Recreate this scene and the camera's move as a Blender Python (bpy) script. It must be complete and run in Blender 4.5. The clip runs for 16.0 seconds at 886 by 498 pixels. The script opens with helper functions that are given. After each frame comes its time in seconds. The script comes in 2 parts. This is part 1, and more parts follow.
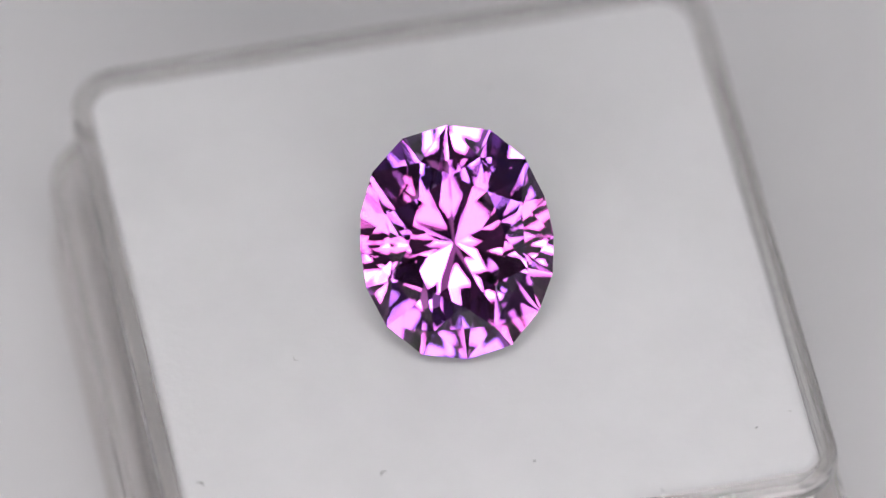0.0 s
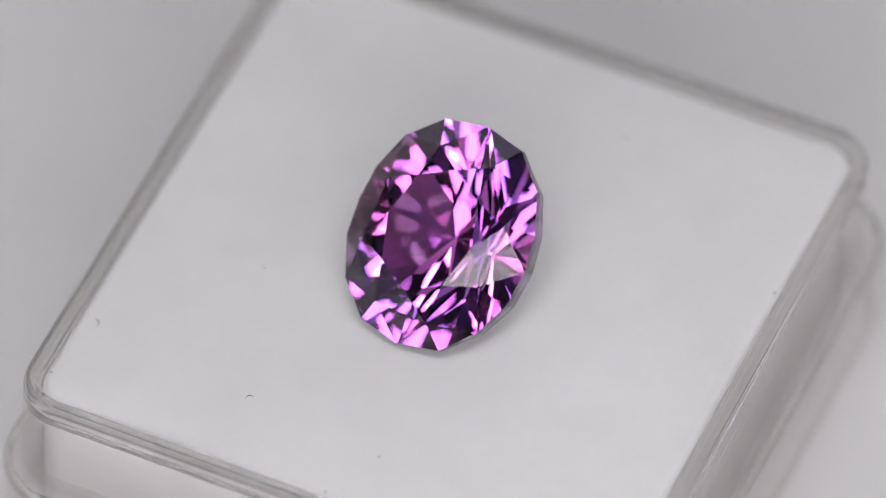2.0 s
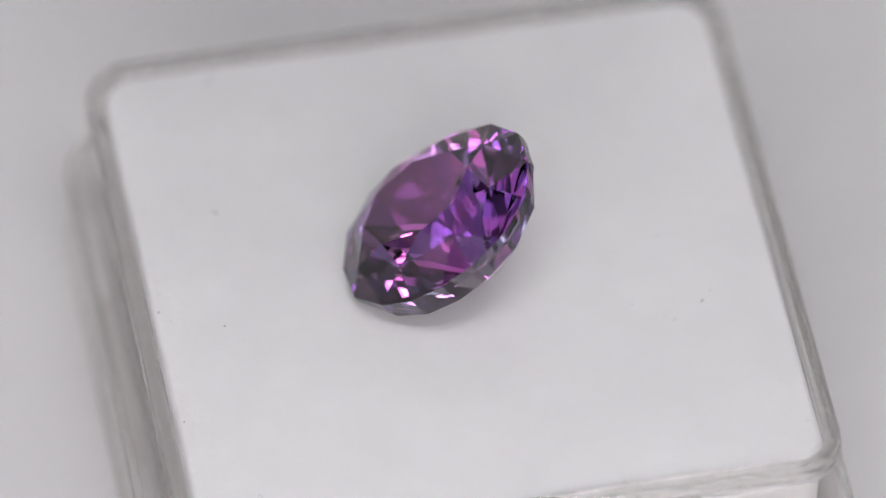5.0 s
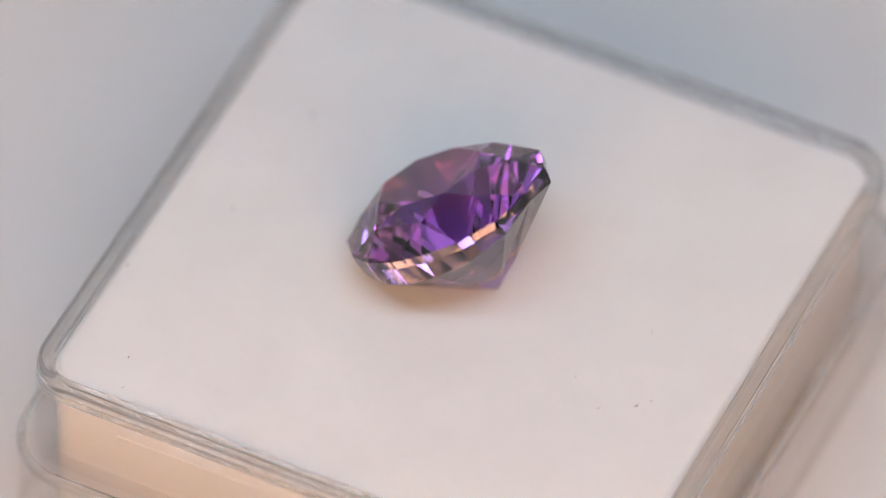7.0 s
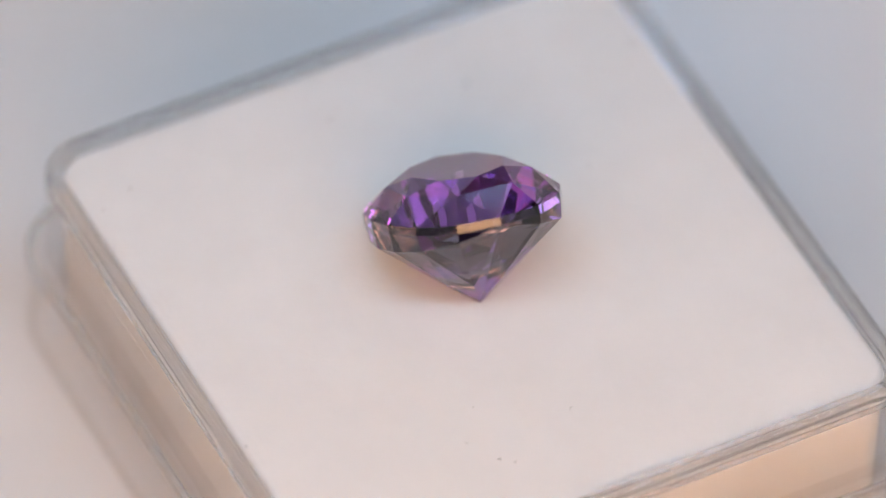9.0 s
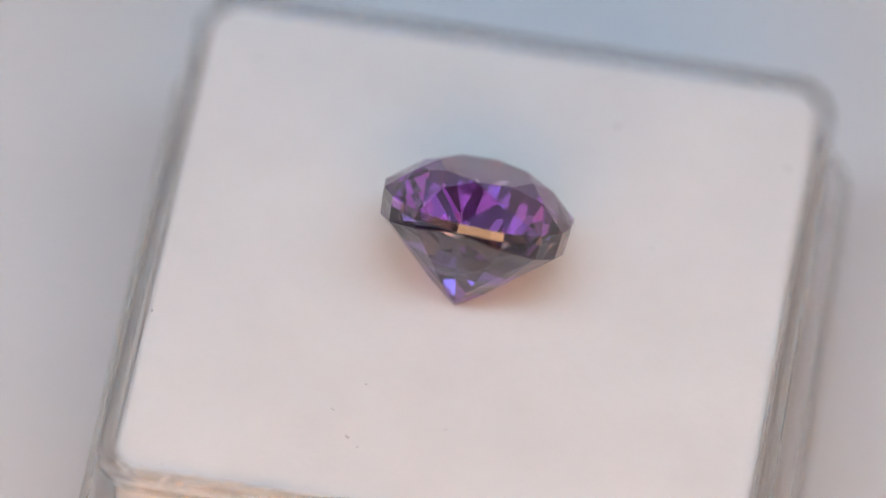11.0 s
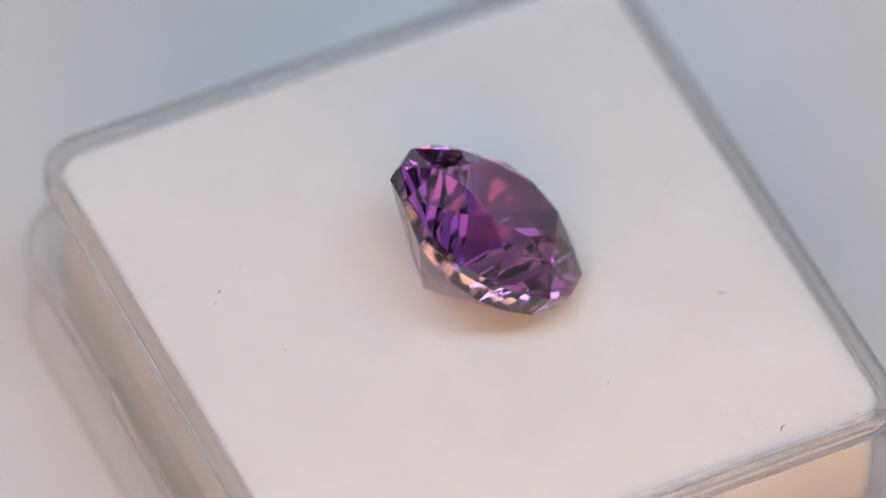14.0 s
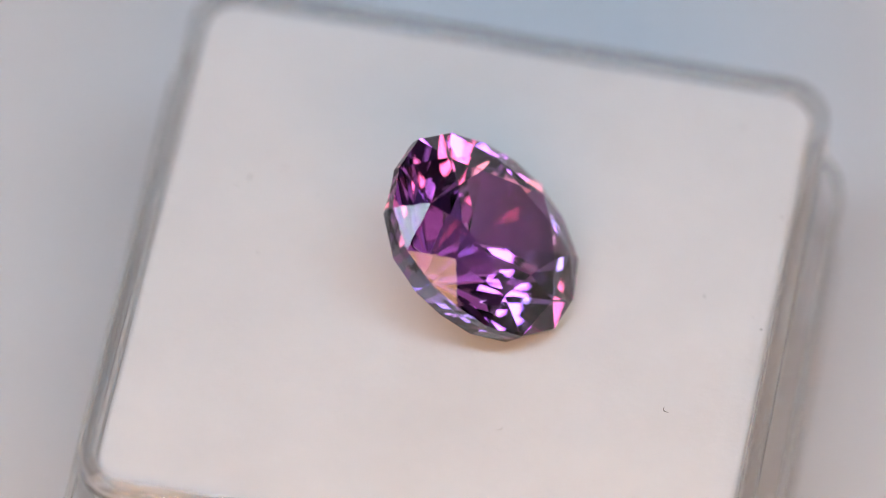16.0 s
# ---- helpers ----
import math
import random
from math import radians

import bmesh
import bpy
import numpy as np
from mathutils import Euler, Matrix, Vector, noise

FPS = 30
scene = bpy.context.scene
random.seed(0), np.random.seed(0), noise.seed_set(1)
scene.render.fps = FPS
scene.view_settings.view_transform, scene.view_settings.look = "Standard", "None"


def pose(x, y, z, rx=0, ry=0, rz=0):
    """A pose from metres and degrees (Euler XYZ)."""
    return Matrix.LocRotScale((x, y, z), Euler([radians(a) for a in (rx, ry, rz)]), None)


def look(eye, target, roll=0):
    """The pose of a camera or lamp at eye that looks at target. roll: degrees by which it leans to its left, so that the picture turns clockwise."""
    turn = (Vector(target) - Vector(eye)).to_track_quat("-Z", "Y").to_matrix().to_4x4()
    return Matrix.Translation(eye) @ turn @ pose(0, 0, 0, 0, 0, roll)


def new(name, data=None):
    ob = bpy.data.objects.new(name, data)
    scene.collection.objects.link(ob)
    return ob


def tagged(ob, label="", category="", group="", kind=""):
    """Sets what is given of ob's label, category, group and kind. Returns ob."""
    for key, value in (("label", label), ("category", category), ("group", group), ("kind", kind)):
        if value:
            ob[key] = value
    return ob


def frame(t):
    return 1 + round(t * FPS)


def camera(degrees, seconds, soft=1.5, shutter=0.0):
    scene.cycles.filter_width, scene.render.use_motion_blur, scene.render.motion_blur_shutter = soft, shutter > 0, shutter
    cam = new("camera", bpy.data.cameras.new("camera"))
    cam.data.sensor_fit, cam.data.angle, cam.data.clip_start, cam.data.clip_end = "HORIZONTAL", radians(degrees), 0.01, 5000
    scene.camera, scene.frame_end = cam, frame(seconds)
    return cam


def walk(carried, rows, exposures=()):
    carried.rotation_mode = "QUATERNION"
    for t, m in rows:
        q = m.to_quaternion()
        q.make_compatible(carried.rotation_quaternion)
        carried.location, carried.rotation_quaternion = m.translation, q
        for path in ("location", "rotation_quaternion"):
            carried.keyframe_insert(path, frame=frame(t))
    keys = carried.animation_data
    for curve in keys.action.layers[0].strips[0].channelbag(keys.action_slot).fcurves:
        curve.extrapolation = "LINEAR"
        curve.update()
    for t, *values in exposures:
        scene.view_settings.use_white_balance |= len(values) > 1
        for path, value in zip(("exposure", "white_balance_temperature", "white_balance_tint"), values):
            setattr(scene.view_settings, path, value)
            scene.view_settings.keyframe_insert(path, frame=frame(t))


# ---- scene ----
U = 0.0135                      # half the inner width of the gem box, in metres
RATE = 18.25                    # degrees per second of the turning display


# ---------------------------------------------------------------- camera
cam = camera(5.47, 16.0, soft=1.2)
EYE = Vector((0.0, -18.9106, 22.7350)) * U
AIM = Vector((-0.00204, 0.64156, -0.76707))
CAMERA_POSE = look(EYE, EYE + AIM, 2.12)
walk(cam, [(0.0, CAMERA_POSE), (16.0, CAMERA_POSE)],
     exposures=[(0.0, -0.22), (4.0, -0.18), (5.0, -0.12), (5.1, -0.34), (5.5, -0.45), (6.0, -0.85), (6.5, -0.64), (7.1, -0.42), (16.0, -0.40)])
cam.data.dof.use_dof = True
cam.data.dof.focus_distance = 29.28 * U
cam.data.dof.aperture_fstop = 19.0

# ---------------------------------------------------------------- light
world = bpy.data.worlds.new("room_dim")
scene.world = world
world.use_nodes = True
world.node_tree.nodes["Background"].inputs[0].default_value = (0.9, 0.95, 1.0, 1)
world.node_tree.nodes["Background"].inputs[1].default_value = 0.1


# ---------------------------------------------------------------- materials
def material(name):
    m = bpy.data.materials.new(name)
    m.use_nodes = True
    n = m.node_tree.nodes
    return m, n, m.node_tree.links, n["Principled BSDF"]


def noise_node(n, links, scale, detail=4.0, rough=0.6):
    c = n.new("ShaderNodeTexCoord")
    t = n.new("ShaderNodeTexNoise")
    t.inputs["Scale"].default_value = scale
    t.inputs["Detail"].default_value = detail
    t.inputs["Roughness"].default_value = rough
    links.new(c.outputs["Object"], t.inputs["Vector"])
    return t


def ramp(n, links, src, a, b, lo=0.3, hi=0.7):
    r = n.new("ShaderNodeValToRGB")
    r.color_ramp.elements[0].position, r.color_ramp.elements[1].position = lo, hi
    r.color_ramp.elements[0].color, r.color_ramp.elements[1].color = (*a, 1), (*b, 1)
    links.new(src, r.inputs[0])
    return r


def surface(name, a, b, scale, rough=0.5, bump=0.0, bump_scale=None, metallic=0.0, dist=0.0002):
    m, n, links, p = material(name)
    t = noise_node(n, links, scale)
    links.new(ramp(n, links, t.outputs["Fac"], a, b).outputs["Color"], p.inputs["Base Color"])
    p.inputs["Roughness"].default_value = rough
    p.inputs["Metallic"].default_value = metallic
    if bump:
        f = noise_node(n, links, bump_scale or scale * 8, 6.0)
        k = n.new("ShaderNodeBump")
        k.inputs["Strength"].default_value = bump
        k.inputs["Distance"].default_value = dist
        links.new(f.outputs["Fac"], k.inputs["Height"])
        links.new(k.outputs["Normal"], p.inputs["Normal"])
    return m


def clear(name, color, ior, rough=0.0, wave=0.0):
    m, n, links, p = material(name)
    p.inputs["Base Color"].default_value = (*color, 1)
    p.inputs["Transmission Weight"].default_value = 1.0
    p.inputs["IOR"].default_value = ior
    p.inputs["Roughness"].default_value = rough
    if wave:
        f = noise_node(n, links, 160.0, 3.0)
        k = n.new("ShaderNodeBump")
        k.inputs["Strength"].default_value = wave
        k.inputs["Distance"].default_value = 0.0006
        links.new(f.outputs["Fac"], k.inputs["Height"])
        links.new(k.outputs["Normal"], p.inputs["Normal"])
    return m


def glow(name, color, strength):
    m, n, links, p = material(name)
    p.inputs["Base Color"].default_value = (0.8, 0.8, 0.8, 1)
    p.inputs["Emission Color"].default_value = (*color, 1)
    p.inputs["Emission Strength"].default_value = strength
    return m


PAD = surface("white_foam", (0.72, 0.715, 0.725), (0.77, 0.765, 0.775), 180.0, 0.9, 0.35, 2600.0, dist=0.00006)
TABLE = surface("white_table", (0.62, 0.61, 0.62), (0.69, 0.68, 0.69), 30.0, 0.22, 0.03, 900.0)


def thin_acrylic(name, straight, clearness=0.98):
    """Clear plastic; in its thin walls part of the light goes straight on."""
    m = clear(name, (clearness, clearness * 0.995, clearness * 0.985), 1.45, 0.02, 0.08)
    n, links = m.node_tree.nodes, m.node_tree.links
    direct, mix = n.new("ShaderNodeBsdfTransparent"), n.new("ShaderNodeMixShader")
    direct.inputs[0].default_value = (clearness - 0.01, clearness - 0.015, clearness - 0.02, 1)
    mix.inputs[0].default_value = straight
    links.new(n["Principled BSDF"].outputs[0], mix.inputs[1])
    links.new(direct.outputs[0], mix.inputs[2])
    links.new(mix.outputs[0], n["Material Output"].inputs["Surface"])
    return m


ACRYLIC = thin_acrylic("clear_acrylic", 0.22, 0.92)
ACRYLIC_TRAY = thin_acrylic("clear_acrylic_tray", 0.95, 0.99)
WALL = surface("grey_wall", (0.10, 0.10, 0.105), (0.14, 0.14, 0.145), 2.0, 0.8, 0.1, 60.0)
HOUSING = surface("black_housing", (0.02, 0.02, 0.02), (0.035, 0.035, 0.035), 40.0, 0.5, 0.1, 300.0)
DUST = surface("dust", (0.05, 0.05, 0.06), (0.16, 0.15, 0.15), 900.0, 0.8)
DUST_PALE = surface("pale_dust", (0.50, 0.49, 0.49), (0.60, 0.59, 0.58), 900.0, 0.8)


GEM_IOR = 1.74
GEM_TURN = Matrix.Translation(Vector((-0.0194, -0.0796, 0.2590)) * U) @ Euler((0.6751, -0.0493, 0.1196)).to_matrix().to_4x4()


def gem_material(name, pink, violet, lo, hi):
    """Clear polished crystal: it tints the light that passes a facet, at random between two colours, and mirrors the
    rest.
    """
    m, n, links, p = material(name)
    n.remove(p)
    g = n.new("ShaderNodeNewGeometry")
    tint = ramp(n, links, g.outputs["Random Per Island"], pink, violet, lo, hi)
    fres = n.new("ShaderNodeFresnel")
    fres.inputs["IOR"].default_value = GEM_IOR
    passed, mirror, mix = n.new("ShaderNodeBsdfRefraction"), n.new("ShaderNodeBsdfGlossy"), n.new("ShaderNodeMixShader")
    links.new(tint.outputs["Color"], passed.inputs["Color"])
    passed.inputs["IOR"].default_value = GEM_IOR
    passed.inputs["Roughness"].default_value = 0.0
    mirror.inputs["Roughness"].default_value = 0.0
    mirror.inputs["Color"].default_value = (0.98, 0.97, 0.98, 1)
    links.new(fres.outputs[0], mix.inputs[0])
    links.new(passed.outputs[0], mix.inputs[1])
    links.new(mirror.outputs[0], mix.inputs[2])
    links.new(mix.outputs[0], n["Material Output"].inputs["Surface"])
    return m


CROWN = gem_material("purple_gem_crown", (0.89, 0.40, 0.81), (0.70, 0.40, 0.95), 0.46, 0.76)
# light lost inside the stone, put into a darker, greyer pavilion and girdle tint
PAVILION = gem_material("gem_pavilion_dimmed", (0.49, 0.45, 0.51), (0.43, 0.42, 0.53), 0.3, 0.7)
TOP_GLOW = glow("white_diffuser", (0.995, 0.965, 1.0), 11.5)
SIDE_GLOW = glow("white_side_diffuser", (0.99, 0.97, 1.0), 4.4)
FRONT_GLOW = glow("white_front_diffuser", (1.0, 0.965, 0.98), 4.7)
WARM_GLOW = glow("warm_diffuser", (1.0, 0.55, 0.26), 7.5)
BLUE_GLOW = glow("blue_diffuser", (0.67, 0.83, 1.0), 9.6)
DEEP_BLUE_GLOW = glow("deep_blue_diffuser", (0.26, 0.56, 1.0), 3.0)


# ---------------------------------------------------------------- mesh helpers
def mesh_of(name, bm, mat, smooth=False):
    me = bpy.data.meshes.new(name)
    bmesh.ops.recalc_face_normals(bm, faces=bm.faces)
    bm.to_mesh(me)
    bm.free()
    me.materials.append(mat)
    for f in me.polygons:
        f.use_smooth = smooth
    return me


def part(name, bm, mat, parent=None, label="", smooth=False):
    ob = new(name, mesh_of(name, bm, mat, smooth))
    if parent:
        ob.parent = parent
    if label:
        ob["label"] = label
    return ob


def box_bm(x0, x1, y0, y1, z0, z1, bevel=0.0):
    bm = bmesh.new()
    bmesh.ops.create_cube(bm, size=1)
    for v in bm.verts:
        v.co = Vector(((x0 + x1) / 2 + v.co.x * (x1 - x0), (y0 + y1) / 2 + v.co.y * (y1 - y0), (z0 + z1) / 2 + v.co.z * (z1 - z0)))
    if bevel:
        bmesh.ops.bevel(bm, geom=bm.edges[:], offset=bevel, segments=2, affect="EDGES")
    return bm


def round_square(half_x, half_y, radius, seg=10):
    pts = []
    for cx, cy, a0 in ((1, 1, 0), (-1, 1, 90), (-1, -1, 180), (1, -1, 270)):
        for i in range(seg + 1):
            a = radians(a0 + 90 * i / seg)
            pts.append((cx * (half_x - radius) + radius * math.cos(a), cy * (half_y - radius) + radius * math.sin(a)))
    return pts


def loft(rings, closed_profile=True, cap=False):
    """Rings of (half width, corner radius, z): joined one to the next."""
    bm = bmesh.new()
    loops = [[bm.verts.new((x, y, z)) for x, y in round_square(h, h, r)] for h, r, z in rings]
    count = len(loops[0])
    pairs = list(zip(loops, loops[1:] + loops[:1])) if closed_profile else list(zip(loops, loops[1:]))
    for a, b in pairs:
        for i in range(count):
            j = (i + 1) % count
            bm.faces.new((a[i], a[j], b[j], b[i]))
    if cap:
        bm.faces.new(loops[0])
        bm.faces.new(loops[-1])
    return bm


def rings_of(corners, steps=5):
    """A closed profile of (half width, height, rounding) corners, as rings for loft(): each corner rounded, with a ring close to each end of its curve."""
    rings = []
    for i, (h, z, r) in enumerate(corners):
        c = Vector((h, z))
        back, on = [(Vector(corners[j][:2]) - c) for j in (i - 1, (i + 1) % len(corners))]
        reach = min(r, back.length * 0.45, on.length * 0.45)
        a, b = c + back.normalized() * reach, c + on.normalized() * reach
        points = [a + back.normalized() * reach * 0.08] + [a.lerp(c, k / steps).lerp(c.lerp(b, k / steps), k / steps) for k in range(steps + 1)] + [b + on.normalized() * reach * 0.08]
        rings += [(p.x * U, (0.10 + max(p.x - 1.0, 0.0) * 1.05) * U, p.y * U) for p in points]
    return rings


# ---------------------------------------------------------------- the room
Z_TABLE = -0.80 * U
table = tagged(part("ground", box_bm(-0.8, 0.8, -0.8, 0.8, Z_TABLE - 0.03, Z_TABLE), TABLE), "satin white plastic table surface", kind="structure")
def surround_mat(name, strength, shade=0.35):
    """Matt material of the unseen surround, with a glow put in for fill and reflections."""
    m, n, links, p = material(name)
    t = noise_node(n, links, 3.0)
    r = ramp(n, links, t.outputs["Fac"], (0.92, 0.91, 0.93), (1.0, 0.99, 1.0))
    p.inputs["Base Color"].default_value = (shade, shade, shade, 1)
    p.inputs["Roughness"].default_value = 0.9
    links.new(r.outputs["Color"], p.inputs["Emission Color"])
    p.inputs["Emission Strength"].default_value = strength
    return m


# added surround, out of view: low sides and back glow, the rest stays dark
LOW_SIDE, HIGH_SIDE = surround_mat("fill_side_low", 0.42, 0.10), surround_mat("dark_side_high", 0.004, 0.03)
for name, b, z0, z1, mat in (("wall_north", (-0.52, 0.52, 0.50, 0.52), Z_TABLE, 0.75, surround_mat("fill_back", 0.40)),
                             ("wall_south", (-0.52, 0.52, -0.52, -0.50), Z_TABLE, 0.75, surround_mat("dark_front", 0.004, 0.03)),
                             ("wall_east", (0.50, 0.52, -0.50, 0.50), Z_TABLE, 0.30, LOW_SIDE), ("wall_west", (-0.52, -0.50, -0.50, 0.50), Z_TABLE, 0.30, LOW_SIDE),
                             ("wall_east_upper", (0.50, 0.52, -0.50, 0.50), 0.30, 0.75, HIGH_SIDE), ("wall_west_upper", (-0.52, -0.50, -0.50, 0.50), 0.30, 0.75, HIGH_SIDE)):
    tagged(part(name, box_bm(*b, z0, z1), mat), "unseen wall added to fill or darken the reflections", kind="structure")
tagged(part("ceiling", box_bm(-0.52, 0.52, -0.52, 0.52, 0.75, 0.77), surround_mat("dark_top", 0.004, 0.03)), "unseen dark top added over the table", kind="structure")
# unseen dark panel, added to keep the reflections from the front dark
tagged(part("wall_dark_panel", box_bm(-0.16, 0.16, -0.499, -0.490, 0.42, 0.749), WALL), "unseen dark panel added on the front wall", kind="structure")


def light_panel(width, height, glow_mat, label, where, target):
    """A flat photo lamp: a black housing with a bevelled rim and a glowing diffuser in its front."""
    root = new("light_panel")
    tagged(root, label, "lamp", "photo lamps")
    w, h = width / 2, height / 2
    part("housing", box_bm(-w - 0.012, w + 0.012, -h - 0.012, h + 0.012, 0.0, 0.03, 0.004), HOUSING, root)
    part("diffuser", box_bm(-w, w, -h, h, -0.004, -0.0005, 0.001), glow_mat, root, "glowing diffuser")
    place = look(where, target)
    root.matrix_world = place
    x, y, z = where
    if z > 0.5:
        # two end rods, in which the lamp can be turned over
        rods = [box_bm(x + side * (w + 0.017) - 0.004, x + side * (w + 0.017) + 0.004, y - 0.004, y + 0.004, 2 * z - 0.75, 0.75) for side in (-1, 1)]
    else:
        back = place @ Vector((0, 0, 0.02))
        rods = [box_bm(back.x - 0.006, back.x + 0.006, back.y - 0.006, back.y + 0.006, Z_TABLE, back.z)]
    for rod in rods:
        rod.transform(place.inverted())
        part("stand_rod", rod, HOUSING, root)
    return root


CENTER = (0, 0, 0)
TOP_PLACE, FRONT_PLACE, WARM_PLACE, BLUE_PLACE = (0.0, -0.200, 0.62), (0.0, -0.43, 0.231), (0.0, -0.345, 0.19), (0.0, -0.140, 0.56)
SIDE_PLACES = [(-0.127, -0.195, 0.288), (0.183, -0.143, 0.288)]
top_lamp = light_panel(0.42, 0.12, TOP_GLOW, "long white photo lamp hanging over the table", TOP_PLACE, CENTER)
light_panel(0.55, 0.20, FRONT_GLOW, "wide white photo lamp at the table's front", FRONT_PLACE, CENTER)
side_lamps = [light_panel(0.075, 0.06, SIDE_GLOW, "small white photo lamp beside the table's front", place, CENTER) for place in SIDE_PLACES]
warm_lamp = light_panel(0.46, 0.17, WARM_GLOW, "warm orange photo lamp at the table's front", WARM_PLACE, CENTER)
blue_lamp = light_panel(0.80, 0.125, BLUE_GLOW, "long cool bluish photo lamp over the table", BLUE_PLACE, CENTER)
back_lamp = light_panel(0.028, 0.020, DEEP_BLUE_GLOW, "tiny blue lamp close behind the box", (0.004, 0.085, 0.062), (0.004, 0.02, 0.0))


# ---------------------------------------------------------------- the gem box
def gem_box():
    root = tagged(new("gem_box"), "clear acrylic gem box with white foam pad, slightly dusty", "box")
    seat = pose(-0.036 * U, -0.012 * U, 0) @ pose(0, 0, 0, 0, 0, 13.655)
    lean = Matrix(((1, 0, 0, 0), (0, 1, 0, 0), (0.018, 0.026, 1, 0), (0, 0, 0, 1)))
    # the pad, its top at z = 0
    pad = loft([(h * U, r * U, z * U) for h, r, z in ((0.990, 0.09, -0.70), (0.994, 0.10, -0.02), (0.990, 0.10, -0.006), (0.975, 0.09, 0.0))], False, True)
    # the clear rim and the wall under it, and the wider lower tray with its step: corners of (half width, height, rounding)
    rim = loft(rings_of([(1.000, -0.045, 0.004), (1.000, 0.024, 0.014), (1.053, 0.024, 0.024), (1.056, -0.045, 0.004)]))
    wall = loft(rings_of([(1.000, -0.366, 0.004), (1.000, -0.049, 0.004), (1.057, -0.049, 0.010), (1.060, -0.366, 0.004)]))
    base = loft(rings_of([(1.000, -0.76, 0.01), (1.000, -0.37, 0.01), (1.117, -0.37, 0.020), (1.120, -0.76, 0.026)]))
    edge = loft(rings_of([(1.094, -0.374, 0.003), (1.094, -0.360, 0.004), (1.123, -0.360, 0.011), (1.123, -0.392, 0.004)]))
    foot = loft(rings_of([(1.096, -0.768, 0.004), (1.096, -0.732, 0.004), (1.123, -0.732, 0.004), (1.123, -0.768, 0.016)]))
    for name, bm, mat, label, smooth in (("tray_edge", edge, ACRYLIC, "rounded clear edge of the tray's step", True), ("tray_foot", foot, ACRYLIC_TRAY, "clear foot rim of the tray", True), ("foam_pad", pad, PAD, "matt white foam pad", True), ("clear_rim", rim, ACRYLIC, "clear acrylic rim with rounded edges", True), ("clear_wall", wall, ACRYLIC_TRAY, "clear acrylic side wall", True),
                                         ("clear_tray", base, ACRYLIC_TRAY, "clear acrylic lower tray with a step", True)):
        bm.transform(lean @ seat)
        ob = part(name, bm, mat, root, label, smooth)
        ob.visible_shadow = mat is PAD
    # the raised lip in the middle of two sides
    for side in (1, -1):
        tab = box_bm(-0.37 * U, 0.37 * U, 1.064 * U, 1.108 * U, -0.369 * U, -0.315 * U, 0.022 * U)
        tab.transform(lean @ seat @ pose(0, 0, 0, 0, 0, 0 if side > 0 else 180))
        part("lip", tab, ACRYLIC_TRAY, root, "raised clear lip").visible_shadow = False
    # dust: place on the pad, length, turn, dark or pale
    for x, y, size, turn, mat in ((0.823, -0.784, 0.010, 20, DUST), (0.111, -0.773, 0.009, 70, DUST), (-0.932, -0.650, 0.028, 130, DUST), (-0.546, -0.225, 0.022, 120, DUST_PALE),
                                  (-0.975, -0.893, 0.008, 0, DUST), (-0.364, -0.724, 0.026, 40, DUST), (0.978, 0.345, 0.010, 80, DUST),
                                  (0.017, -0.971, 0.010, 130, DUST), (0.062, -0.937, 0.009, 10, DUST_PALE), (0.479, -0.966, 0.009, 100, DUST), (0.286, 0.737, 0.014, 150, DUST),
                                  (0.348, 0.634, 0.016, 140, DUST_PALE), (0.941, -0.744, 0.014, 150, DUST_PALE), (0.262, 0.514, 0.008, 30, DUST_PALE), (0.248, 0.771, 0.005, 60, DUST), (0.837, 0.962, 0.016, 80, DUST_PALE), (-0.013, 0.652, 0.018, 30, DUST_PALE)):
        bm = bmesh.new()
        n, rings = 6, []
        for i in range(n + 1):
            s = i / n - 0.5
            c = Vector((s * size, 0.35 * size * (s * s * 4 - 0.5) * (1 if turn % 40 else -1), 0.0022))
            w = 0.0012 + 0.0010 * (1 - abs(s) * 2)
            rings.append([bm.verts.new((c + Vector((0, w * math.cos(k * 2.0944), w * 0.8 * math.sin(k * 2.0944)))) * U) for k in range(3)])
        for a, b in zip(rings, rings[1:]):
            for k in range(3):
                bm.faces.new((a[k], a[(k + 1) % 3], b[(k + 1) % 3], b[k]))
        bm.faces.new(rings[0]), bm.faces.new(rings[-1])
        bm.transform(lean @ seat @ pose(x * U, y * U, 0, 0, 0, turn))
        part("dust_fibre", bm, mat, root)
    # a long scratch down one wall and a hairline crack across the rim near a corner
    for x0, y0, z0, x1, y1, z1, w in ((1.0665, -0.70, -0.085, 1.0665, -0.12, -0.075, 0.0016), (0.80, 1.008, 0.012, 0.84, 1.056, 0.008, 0.003), (0.93, 1.012, 0.014, 0.95, 1.02, 0.018, 0.004)):
        bm = bmesh.new()
        ends = [[bm.verts.new(Vector((x + dx, y + dy, z + dz)) * U) for dx, dy, dz in ((w, 0, 0), (0, w, 0), (0, 0, w))] for x, y, z in ((x0, y0, z0), (x1, y1, z1))]
        for k in range(3):
            bm.faces.new((ends[0][k], ends[0][(k + 1) % 3], ends[1][(k + 1) % 3], ends[1][k]))
        bm.faces.new(ends[0]), bm.faces.new(ends[1])
        bm.transform(lean @ seat)
        part("scratch", bm, DUST_PALE, root)
    return root


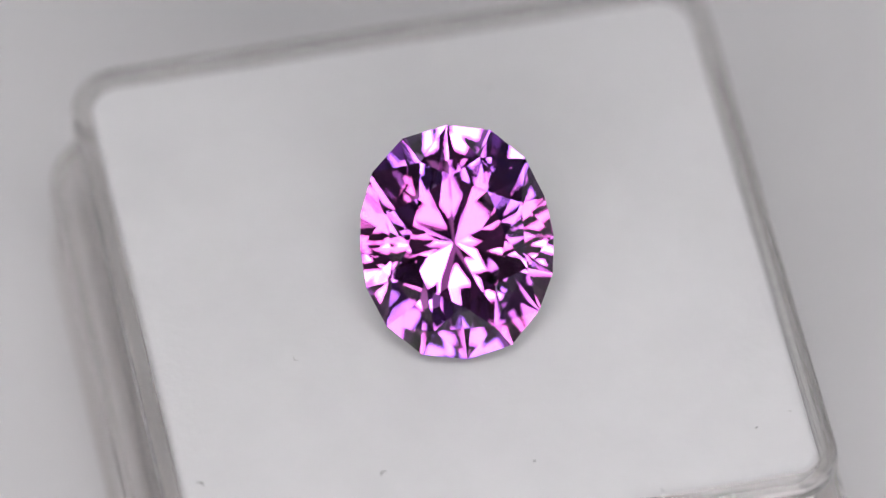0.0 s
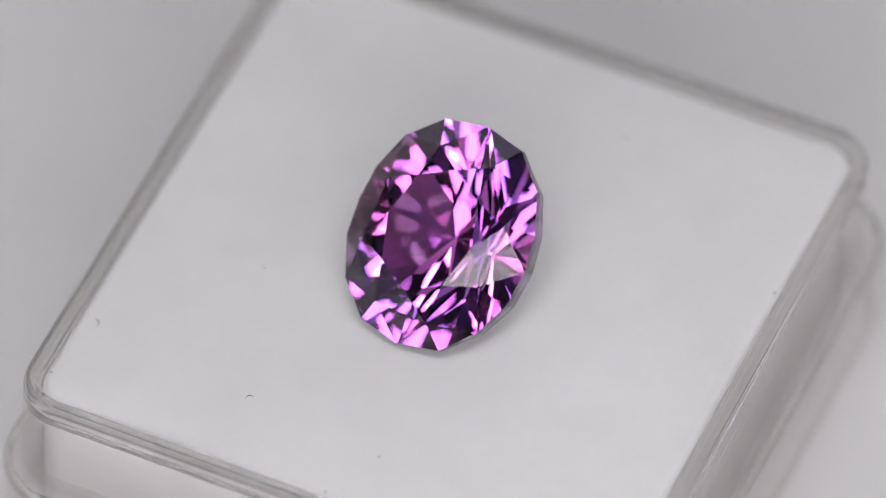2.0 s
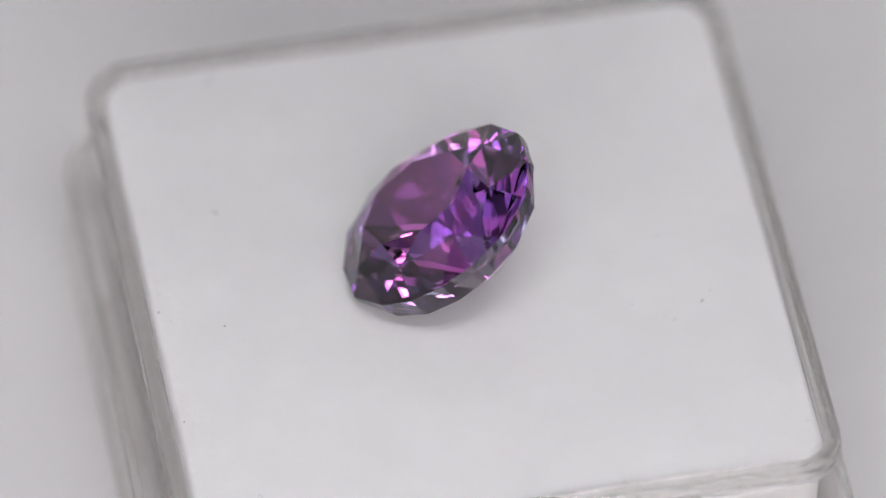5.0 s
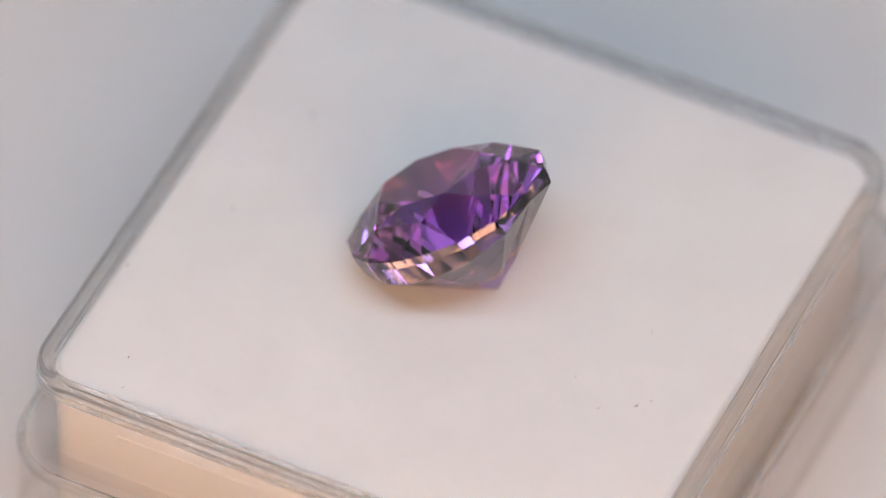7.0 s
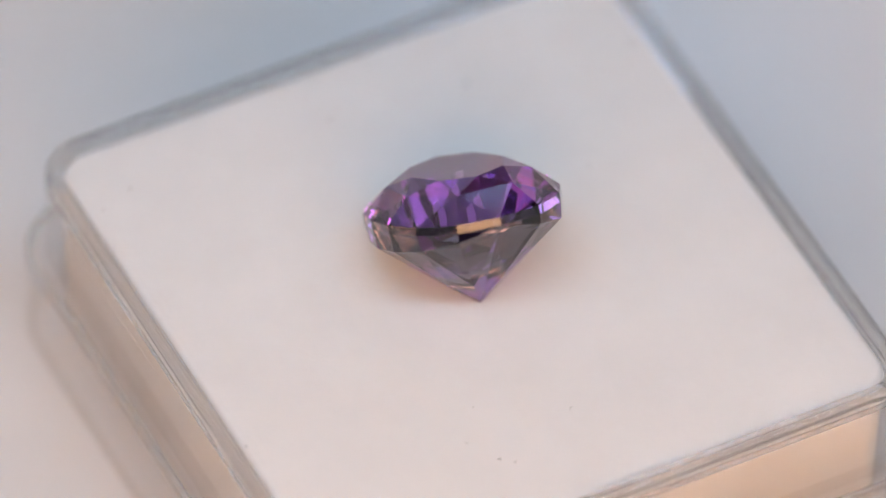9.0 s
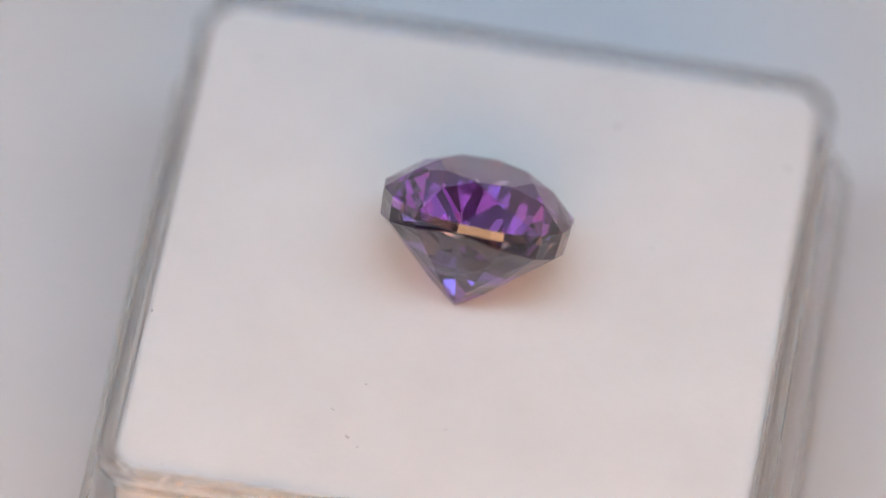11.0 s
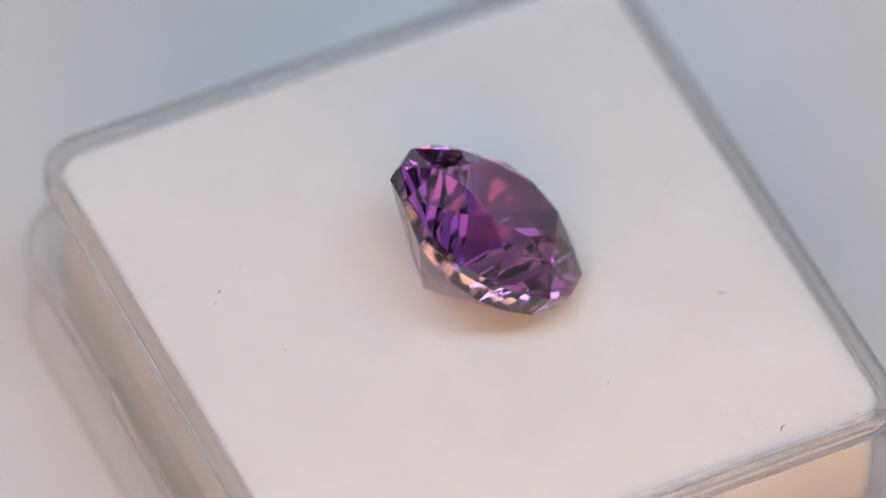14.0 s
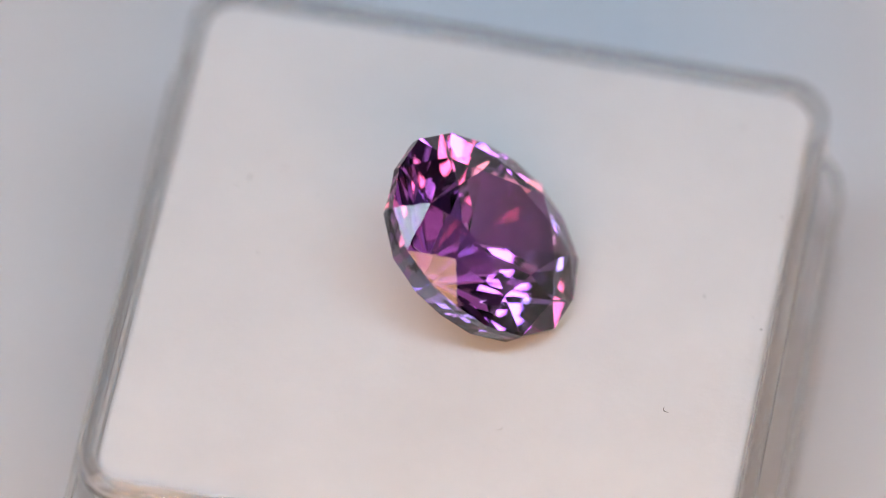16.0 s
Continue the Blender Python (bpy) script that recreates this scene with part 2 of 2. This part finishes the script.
# ---------------------------------------------------------------- the gemstone
def gemstone():
    root = tagged(new("gemstone"), "faceted oval purple pink gemstone lying tilted on white foam", "gemstone")
    outline = [Vector((x, y, 0)) for x, y in (
        (0.0020, 0.3695), (0.1390, 0.3420), (0.2410, 0.2425), (0.2915, 0.1160), (0.3090, -0.0030), (0.2960, -0.1255), (0.2430, -0.2392), (0.1470, -0.3410),
        (0.0040, -0.3740), (-0.1370, -0.3472), (-0.2420, -0.2480), (-0.2950, -0.1227), (-0.3045, 0.0030), (-0.2930, 0.1160), (-0.2460, 0.2400), (-0.1420, 0.3390))]
    crown_h, depth = 0.120, 0.3311
    top = [v + Vector((0, 0, 0.012)) for v in outline]
    rim = [v - Vector((0, 0, 0.016)) for v in outline]
    low = [Vector((v.x * 0.98, v.y * 0.98, -0.020 - 0.060 * abs(v.x) / 0.307)) for v in outline]
    sign = [(math.copysign(1, v.x) if abs(v.x) > 0.01 else 0, math.copysign(1, v.y) if abs(v.y) > 0.01 else 0) for v in outline]
    tab, star = [], []
    for i, (sx, sy) in enumerate(sign):
        if i % 4 == 2:
            tab.append(Vector((0.1092 * sx, 0.1457 * sy, crown_h)))
        elif i % 2 == 0:
            tab.append(Vector((0.1535 * sx, 0.2065 * sy, crown_h)))
        elif i in (1, 7, 9, 15):
            star.append(Vector((0.0945 * sx, 0.267 * sy - 0.010, 0.077 + 0.008 * sy)))
        else:
            star.append(Vector((0.2125 * sx, 0.1035 * sy, 0.085)))
    culet = Vector((0, 0, -depth))
    lower = [Vector((outline[i].x * 0.30, outline[i].y * 0.30, low[i].z - (depth + low[i].z) * 0.724)) for i in range(1, 16, 2)]
    crown, pavilion, belt_faces = [], [], []
    for k in range(8):
        g0, g1, g2 = 2 * k, 2 * k + 1, (2 * k + 2) % 16
        n = (k + 1) % 8
        crown += [(tab[k], tab[n], star[k]), (tab[k], star[k], star[k - 1]), (star[k], star[k - 1], top[g0]), (star[k], top[g1], top[g0]), (star[k], top[g2], top[g1])]
        pavilion += [(culet, low[g0], lower[k]), (culet, lower[k - 1], low[g0]), (lower[k], low[g0], low[g1]), (lower[k], low[g1], low[g2])]
        belt_faces += [(top[g0], top[g1], rim[g1], rim[g0]), (top[g1], top[g2], rim[g2], rim[g1])]
        pavilion += [(rim[g0], rim[g1], low[g0]), (low[g0], rim[g1], low[g1]), (rim[g1], rim[g2], low[g2]), (rim[g1], low[g2], low[g1])]
    turn = GEM_TURN
    inside = turn @ Vector((0, 0, -0.05 * U))

    def facets(name, faces, mat, label):
        bm = bmesh.new()
        for f in faces:
            pts = [turn @ (v * U) for v in f]
            normal = (pts[1] - pts[0]).cross(pts[2] - pts[0])
            if normal.dot(pts[0] - inside) < 0:
                pts.reverse()
            bm.faces.new([bm.verts.new(p) for p in pts])
        me = bpy.data.meshes.new(name)
        bm.to_mesh(me)
        bm.free()
        me.materials.append(mat)
        ob = new(name, me)
        ob.parent = root
        ob["label"] = label

    facets("table_facet", [tab], CROWN, "large flat top facet")
    facets("crown", crown, CROWN, "purple pink crown facets")
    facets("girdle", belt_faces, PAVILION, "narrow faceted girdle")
    facets("pavilion", pavilion, PAVILION, "pavilion facets running to a point, greyed by a dimming tint")
    return root


jar = gem_box()
stone = gemstone()


# ---------------------------------------------------------------- what moves
def motions():
    turning = [(i * 0.5, pose(0, 0, 0, 0, 0, -RATE * i * 0.5)) for i in range(33)]
    walk(jar, turning)
    walk(stone, turning)
    # the warm lamp is swung towards the box and carried round to its front
    def swung(place, degrees):
        return pose(place[0], place[1], 0, 0, 0, degrees) @ pose(-place[0], -place[1], 0) @ look(place, CENTER)

    side = (-0.45, 0.03, 0.10)
    b, b2 = look((0.0, -0.325, 0.18), CENTER), look((0.0, -0.370, 0.195), CENTER)
    walk(warm_lamp, [(0.0, swung(side, 170)), (5.0, swung(side, 170)), (5.04, swung(side, 85)), (5.1, swung(side, 0)), (5.2, swung(side, 0)),
                     (5.7, look((-0.32, -0.28, 0.19), CENTER)), (6.3, b), (8.4, b), (11.4, b2), (16.0, b2)])
    # the cool lamps come in over and behind the box
    over = pose(0, 0, 0, 85, 0, 0)
    d = look(BLUE_PLACE, CENTER)
    aside, halfway = pose(0, 0.42, 0), pose(0, 0.25, 0)
    walk(blue_lamp, [(0.0, aside @ d @ over @ over), (5.1, aside @ d @ over @ over), (5.5, halfway @ d @ over), (6.0, d), (16.0, d)])
    e, f = look((0.30, 0.30, 0.062), (0.30, 0.5, 0.062)), look((0.004, 0.085, 0.062), (0.004, 0.02, 0.0))
    walk(back_lamp, [(0.0, e), (5.2, e), (8.0, look((0.03, 0.10, 0.062), (0.004, 0.02, 0.0))), (10.5, f), (16.0, f)])
    # the white lamps over and beside the box are turned away; the warm lamp stands before the front one
    g = look(TOP_PLACE, CENTER)
    walk(top_lamp, [(0.0, g), (6.0, g), (6.5, g @ over), (7.1, g @ over @ over), (16.0, g @ over @ over)])
    for lamp, place in zip(side_lamps, SIDE_PLACES):
        turn = -85 if place[0] > 0 else 85
        walk(lamp, [(0.0, swung(place, 0)), (6.0, swung(place, 0)), (6.5, swung(place, turn)), (7.1, swung(place, 2 * turn)), (16.0, swung(place, 2 * turn))])


motions()
